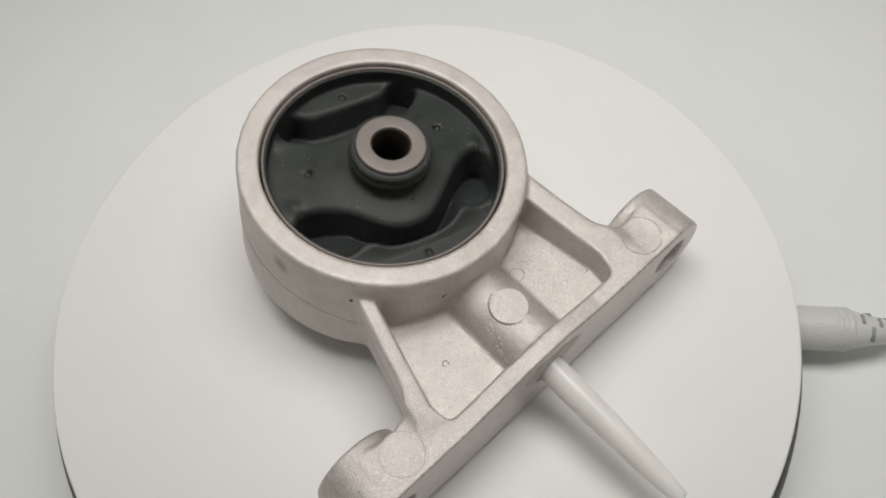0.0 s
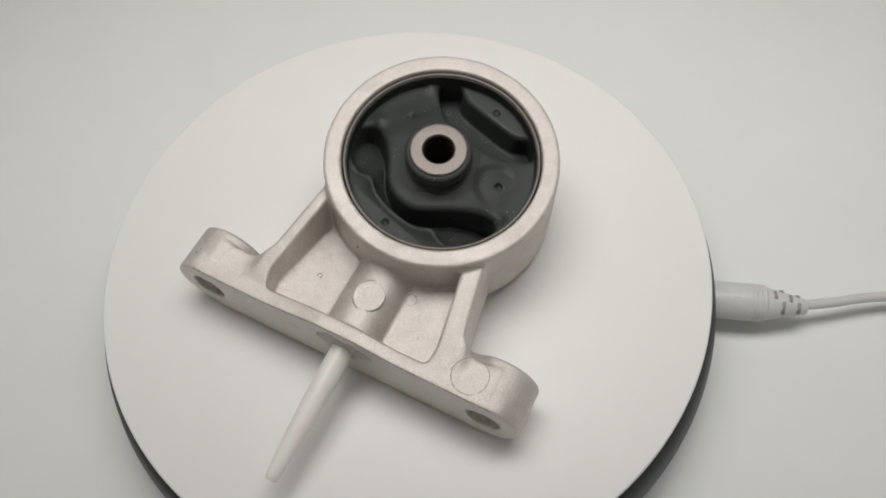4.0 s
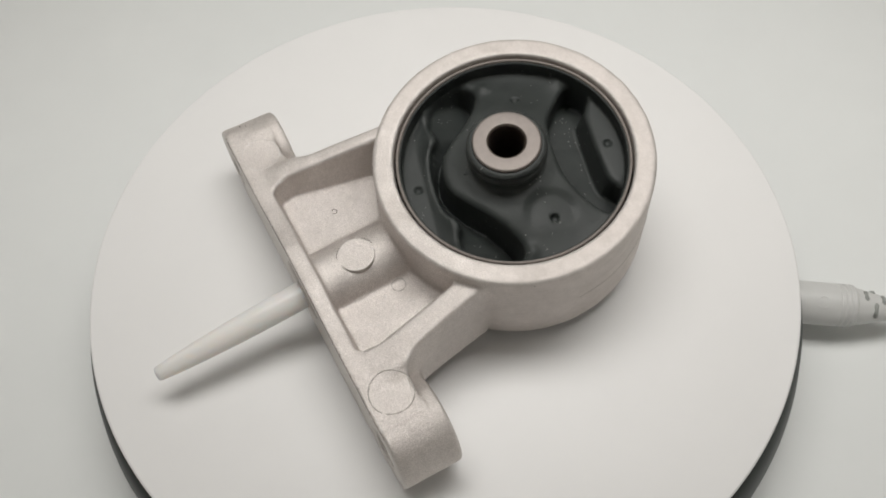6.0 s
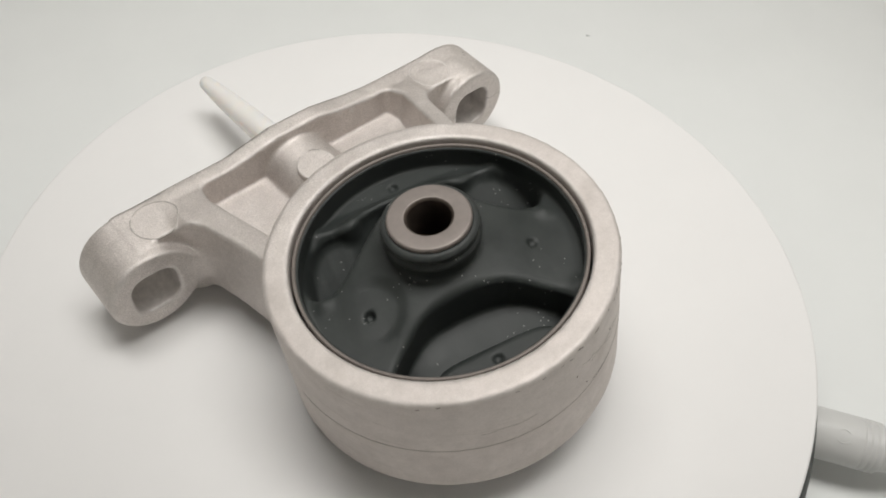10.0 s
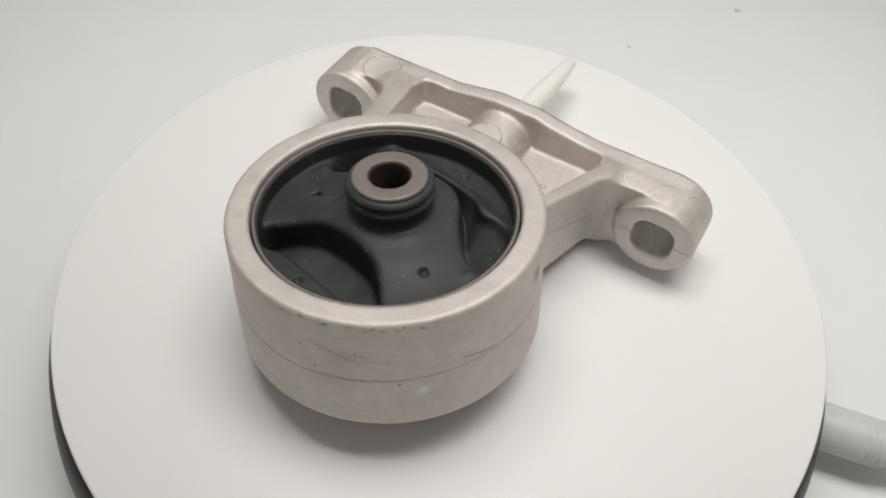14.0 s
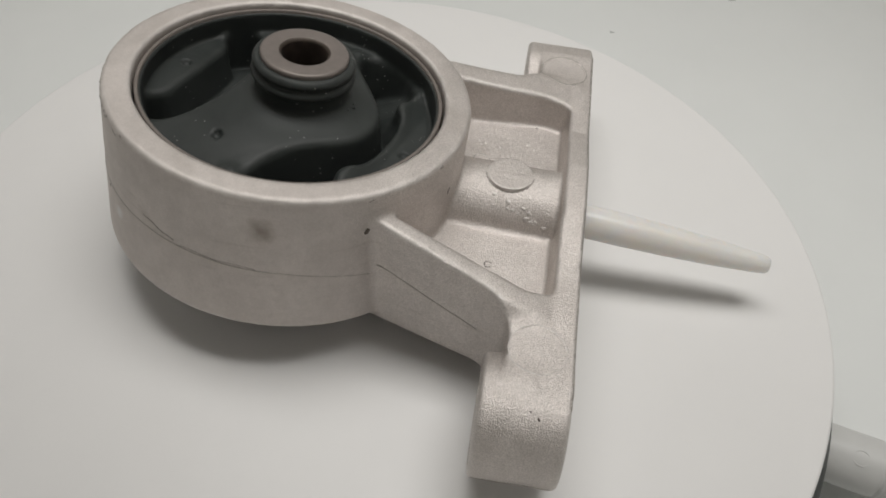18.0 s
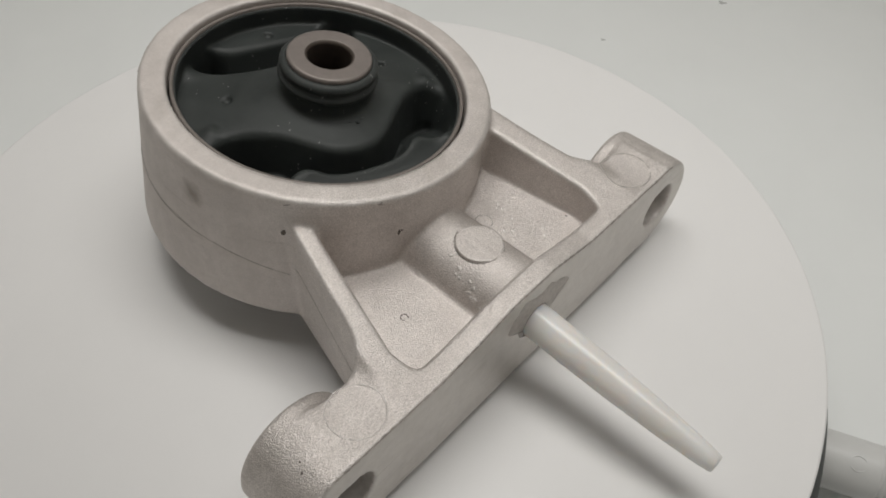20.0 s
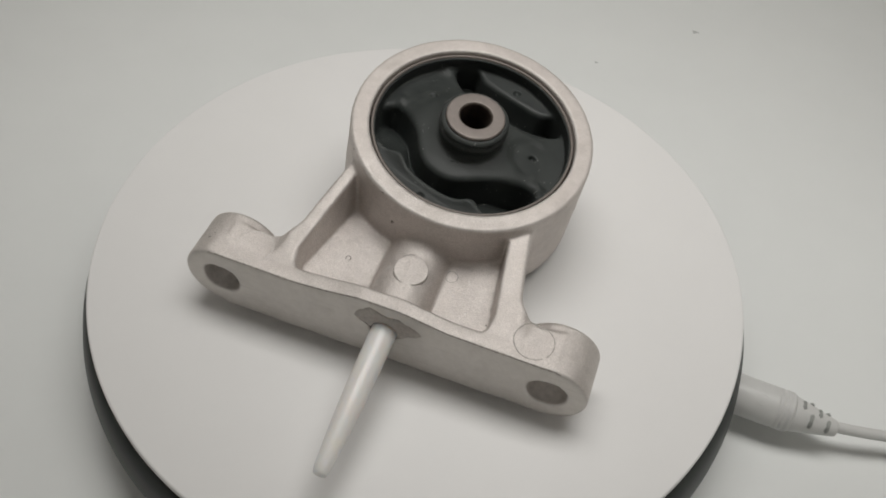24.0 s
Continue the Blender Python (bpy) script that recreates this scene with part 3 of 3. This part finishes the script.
def build_engine_mount():
    mount = tagged(new("engine_mount"), "cast aluminium engine mount with black rubber bush on the platter", "engine mount")
    mount.empty_display_size = 0.02
    verts, quads = surface(housing_sdf, (-71.5, -53.0, 0.5), (77.5, 72.0, 55.5), 0.8)
    housing = mesh_part("housing", verts * 0.001, quads, CAST, mount, "grey sand-cast aluminium bracket with ring")
    housing.data.materials.append(HOLE)
    mid = verts[quads].mean(1)
    bored = np.zeros(len(quads), np.int32)
    for hx, hz, _ in HOLES:
        bored |= ((np.hypot(np.maximum(np.abs(mid[:, 0] - hx) - 1.8, 0), np.maximum(np.abs(mid[:, 2] - hz) - 2.0, 0)) < 5.8) & (mid[:, 1] > BAR_FRONT + 0.6) & (mid[:, 1] < LUG_BACK - 0.6)).astype(np.int32)
    housing.data.polygons.foreach_set("material_index", bored)
    verts, quads = surface(rubber_sdf, (-38.5, -38.5, -28.0), (38.5, 38.5, 10.5), 0.62)
    mat = np.array(INSERT)
    bush = mesh_part("rubber_bush", verts @ mat[:3, :3].T + mat[:3, 3], quads, RUBBER, mount, "black moulded rubber bush with two hollows")
    # tiny moulded signs on the web below the sleeve
    for k, (sx, sy) in enumerate(((0.2, -15.2), (1.9, -15.6), (3.4, -15.0))):
        zs = np.arange(4, -12, -0.04)
        inside = rubber_sdf(np.full(zs.shape, sx), np.full(zs.shape, sy), zs) < 0
        bm = bmesh.new()
        bmesh.ops.create_cube(bm, size=1)
        bmesh.ops.bevel(bm, geom=bm.edges[:], offset=0.15, segments=1, affect="EDGES")
        bm.transform(INSERT @ pose(sx, sy, float(zs[np.argmax(inside)]), -12, 0, 8 * k) @ Matrix.Diagonal((0.9, 0.35 + 0.9 * (k % 2), 0.35, 1)))
        part("moulded_sign", bm, RUBBER, bush, "tiny raised moulded sign")
    shell = [(36.05, -38), (36.05, -1.0), (36.2, -0.8), (36.75, -0.75), (36.95, -0.95), (36.95, -38)]
    part("outer_sleeve", lathe(shell, INSERT, 144), STEEL_DARK, mount, "thin dark steel sleeve pressed into the ring")
    centre = INSERT @ pose(0.5, -2.2, 0)
    sleeve = [(5.45, -47.3), (10.2, -47.3), (10.5, -47.0), (10.5, 9.0), (10.5, 9.25), (10.22, 9.6), (10.0, 9.68), (9.7, 9.7), (6.4, 9.7), (6.1, 9.68), (5.8, 9.5), (5.5, 9.1), (5.45, 8.8)]
    ob = part("inner_sleeve", lathe(sleeve, centre, 96), STEEL, mount, "turned steel sleeve with a bolt hole")
    ob.data.materials.append(BORE)
    for p in ob.data.polygons:
        q = centre.inverted() @ p.center
        if math.hypot(q.x, q.y) < 6.2:
            p.material_index = 1
    # marks of the mould, each laid on the surface under it
    def laid(x, y, top):
        zs = np.arange(top, top - 14, -0.05)
        inside = housing_sdf(np.full(zs.shape, x), np.full(zs.shape, y), zs) < 0
        return float(zs[np.argmax(inside)])

    place = lambda x, y, z, rx=0.0, ry=0.0: Matrix.Translation((x * 0.001, y * 0.001, z * 0.001)) @ pose(0, 0, 0, rx, ry, 0) @ Matrix.Scale(0.001, 4)
    z0 = laid(6.2, -32.4, 40)
    part("ejector_pad", lathe([(0, -2), (5.9, -2), (5.95, -0.05), (5.8, 0.12), (5.5, 0.16), (5.2, 0.16), (2, 0.14), (0, 0.14)], place(6.0, -32.4, z0 - 0.15, 1.5, 2), 48, False), CAST, housing, "round mould mark on the boss")
    # raw spot round the pin hole on the milled face
    bm = bmesh.new()
    rim, crest = [], []
    for k in range(40):
        a = 2 * math.pi * k / 40
        r = 9.2 + 1.6 * math.sin(3 * a + 0.6) + 0.8 * math.sin(7 * a) + 0.4 * math.sin(13 * a) - 3.2 * max(0, -math.sin(a))
        x, z = 4.6 + 1.12 * r * math.cos(a), 23.0 + 0.86 * r * math.sin(a)
        z = min(z, 33.2)
        rim.append(bm.verts.new((x * 0.001, -0.0518, z * 0.001)))
        crest.append(bm.verts.new(((4.6 + (x - 4.6) * 0.95) * 0.001, -0.05215, (22 + (z - 22) * 0.95) * 0.001)))
    inner = [bm.verts.new(((4.4 + 4.7 * math.cos(2 * math.pi * k / 40)) * 0.001, -0.05215, (20.5 + 4.7 * math.sin(2 * math.pi * k / 40)) * 0.001)) for k in range(40)]
    for ring_a, ring_b in ((rim, crest), (crest, inner)):
        for k in range(40):
            bm.faces.new((ring_a[k], ring_a[(k + 1) % 40], ring_b[(k + 1) % 40], ring_b[k]))
    bmesh.ops.recalc_face_normals(bm, faces=bm.faces)
    part("raw_face", bm, RAW, housing, "rough unmilled spot round the pin hole")
    # parting seams of the casting, following the skin
    def on_skin(p):
        p = np.array(p, float)
        for _ in range(6):
            q = p[None] + np.concatenate([np.zeros((1, 3)), 0.05 * np.eye(3)])
            d = housing_sdf(q[:, 0], q[:, 1], q[:, 2])
            g = (d[1:] - d[0]) / 0.05
            p = p - d[0] * g / max(g @ g, 0.2)
        return p, g / max(np.linalg.norm(g), 1e-6)

    def seam(points, width, label, name="parting_seam", material=None, lift=0.10):
        material = material or SEAM
        bm = bmesh.new()
        pts = [on_skin(p) for p in points]
        rows = []
        for k, (p, nrm) in enumerate(pts):
            along = pts[min(k + 1, len(pts) - 1)][0] - pts[max(k - 1, 0)][0]
            side = np.cross(nrm, along)
            side = side / max(np.linalg.norm(side), 1e-6)
            w = width * (1 + 0.35 * math.sin(1.7 * k))
            rows.append([bm.verts.new((p + side * a * w + nrm * b) * 0.001) for a, b in ((-1.2, -0.12), (-0.4, lift), (0.4, lift), (1.2, -0.12))])
        for p, q in zip(rows, rows[1:]):
            for i in range(3):
                bm.faces.new((p[i], q[i], q[i + 1], p[i + 1]))
        bmesh.ops.recalc_face_normals(bm, faces=bm.faces)
        return part(name, bm, material, housing, label)

    ring_line = []
    for k in range(150):
        a = math.radians(-140 - 1.5 * k)
        h = -20.2 + 0.4 * math.sin(3 * a) - 3.0 * max(0, 1 - k / 18) ** 1.5
        ring_line.append(np.array(RING_FRAME @ Vector((45.3 * math.cos(a), 45.3 * math.sin(a), h))) * 1000)
    seam(ring_line, 0.13, "thin dark parting seam round the ring")
    steps = [k / 24 for k in range(25)]
    # darker stretches of the seam, rubbed scratches above it and chips under the rim

    def round_ring(a0, a1, h0, h1, wave=0.15):
        turn = [math.radians(a0 + (a1 - a0) * t) for t in steps]
        return [np.array(RING_FRAME @ Vector((45.0 * math.cos(a), 45.0 * math.sin(a), h0 + (h1 - h0) * t + wave * math.sin(11 * t + a0)))) * 1000 for a, t in zip(turn, steps)]

    seam(round_ring(101, 128, -20.0, -19.8), 0.2, "rubbed stretch of the seam", "scratch", SEAM, 0.06)
    seam(round_ring(149, 161, -16.8, -19.0), 0.3, "dark slanting scratch across the seam", "scratch", BURR, 0.08)
    seam(round_ring(163, 186, -19.4, -19.8), 0.16, "rubbed stretch of the seam", "scratch", SEAM, 0.06)
    seam(round_ring(100, 119, -10.6, -11.4, 0.3), 0.2, "long rubbed scratch on the ring", "scratch", SEAM, 0.06)
    seam(round_ring(96, 106, -8.4, -10.2, 0.3), 0.15, "short rubbed scratch on the ring", "scratch", SEAM, 0.06)
    seam(round_ring(109, 124, -12.6, -12.9, 0.4), 0.14, "faint rubbed scratch on the ring", "scratch", SEAM, 0.06)
    seam(round_ring(60, 78, -14.0, -14.4, 0.3), 0.13, "faint rubbed scratch on the ring", "scratch", SEAM, 0.06)
    seam([(-31.0 - 6.0 * t, -5 - 24 * t, 29.0 - 9.5 * t) for t in steps], 0.2, "thin parting seam along the leg")
    seam([(-69.5, -50.5 + 17 * t, 14.0 + 0.5 * math.sin(5 * t)) for t in steps], 0.16, "thin parting seam across the lug")
    seam([(-69.0 + 6.6 * t, -32.3, 18.6 + 0.2 * math.sin(9 * t)) for t in steps], 0.15, "thin parting seam beside the bolt hole")
    seam([(-50.2 + 7.5 * t, -32.3, 18.4 - 0.8 * t) for t in steps], 0.15, "thin parting seam beside the bolt hole")
    # round marks left by the ejector pins, and the ragged burr of the milled edge
    def circle(x, y, z, r, a0, a1, n=48):
        return [(x + r * math.cos(math.radians(a0 + (a1 - a0) * k / n)), y + r * math.sin(math.radians(a0 + (a1 - a0) * k / n)), z) for k in range(n + 1)]

    seam(circle(-46.6, -43.6, 31.5, 6.4, 0, 360), 0.22, "thin round mould mark on the lug", "ejector_mark", CAST, 0.14)
    seam(circle(52.6, -43.4, 31.0, 6.7, -40, 310), 0.22, "thin round mould mark on the lug", "ejector_mark", SEAM, 0.2)
    seam(circle(18.2, -24.2, 23.5, 2.3, 0, 360, 24), 0.2, "small round mould mark in the pocket", "ejector_mark", SEAM, 0.14)
    seam(circle(6.0, -32.4, 31.5, 6.2, 100, 262), 0.24, "dark broken outline of the mould mark", "ejector_mark", BURR, 0.16)
    seam(circle(6.0, -32.4, 31.5, 6.2, 290, 350), 0.18, "dark broken outline of the mould mark", "ejector_mark", SEAM, 0.16)
    burr = []
    for k in range(181):
        x = -60 + 124 * k / 180
        burr.append((x + 0.15 * math.sin(2.7 * k), BAR_FRONT + 0.1 + 0.15 * noise.noise((x * 0.9, 3, 1)), 35.0 if abs(x - 3) < 22 else 32.0))
    burr = [(x, y, laid(x, y + 0.35, z + 1) - 0.1 + 0.2 * noise.noise((x * 0.7, 0, 0))) for x, y, z in burr]
    seam(burr, 0.22, "dark ragged burr along the milled edge", "edge_burr", BURR, 0.05)
    # small dark casting pits, and blisters beside the boss
    def nugget(name, p, sizes, turn, material, label, sink):
        p, nrm = on_skin(p)
        bm = bmesh.new()
        bmesh.ops.create_icosphere(bm, subdivisions=2, radius=1)
        for v in bm.verts:
            v.co *= 1 + 0.35 * noise.noise(v.co * 1.7 + Vector(p))
        lie = Vector(nrm).to_track_quat("Z", "Y").to_matrix().to_4x4()
        bm.transform(Matrix.Translation(Vector(p - nrm * sink) * 0.001) @ lie @ pose(0, 0, 0, 0, 0, turn) @ Matrix.Diagonal([q * 0.001 for q in sizes] + [1]))
        part(name, bm, material, housing, label)

    for k, (x, y, z, r) in enumerate(PITS):
        nugget("casting_pit", (x, y, z), (r * 1.25, r * 0.6, 0.22), 40 + 37 * k, PIT, "small dark pit in the casting", 0.1)
    seam(circle(-18.1, -30.2, 22.7, 0.9, -60, 230, 16), 0.2, "small curved dark scratch", "casting_pit", PIT, 0.08)
    rng = random.Random(5)
    for k in range(26):
        a = math.radians(rng.uniform(84, 140) if k < 18 else rng.uniform(-150, 84))
        p = np.array(RING_FRAME @ Vector((44.3 * math.cos(a), 44.3 * math.sin(a), rng.uniform(-1.6, -0.2)))) * 1000
        nugget("edge_chip", p, (rng.uniform(0.4, 1.0), rng.uniform(0.2, 0.4), 0.2), rng.uniform(-25, 25), BURR, "small dark chip under the rim", 0.1)
    for k in range(34):
        t = rng.random()
        r = rng.uniform(0.25, 0.75)
        nugget("casting_blister", (0.5 - 5.5 * t + rng.uniform(-1.2, 1.2), -29 - 14 * t, 28.0 - 3.5 * t), (r, r * rng.uniform(0.5, 1), 0.22), rng.uniform(0, 180), CAST, "small rough blister on the boss", 0.08)
    for k in range(12):
        nugget("casting_blister", (rng.uniform(14, 29), rng.uniform(-40, -14), 23), (rng.uniform(0.3, 0.7), 0.35, 0.25), rng.uniform(0, 180), CAST, "small rough blister in the pocket", 0.05)
    return mount


def build_pin():
    pin = [(0, -26), (4.4, -26), (4.45, 0), (4.4, 12), (4.15, 24), (3.5, 38), (2.75, 48), (2.35, 51.2), (2.0, 51.8), (0, 52)]
    a = math.degrees(math.atan(0.12))
    m = Matrix.Translation((0.0044, -0.0519, 0.0205)) @ pose(0, 0, 0, 90 + a, 0, 0) @ Matrix.Scale(0.001, 4)
    ob = part("plastic_pin", lathe(pin, m, 48, False), NYLON)
    return tagged(ob, "milky white tapered plastic pin stuck in the mount", "pin")


build_setting()
build_specks()
platter = build_turntable()
build_power_cable()
mount = build_engine_mount()
pin = build_pin()


def motions():
    """The platter turns at a steady rate and carries what stands on it."""
    rate = -16.882
    times = [0.5 * k for k in range(49)]
    for thing in (platter, mount, pin):
        walk(thing, [(t, pose(0, 0, 0, 0, 0, rate * (t - 2.5))) for t in times])


motions()
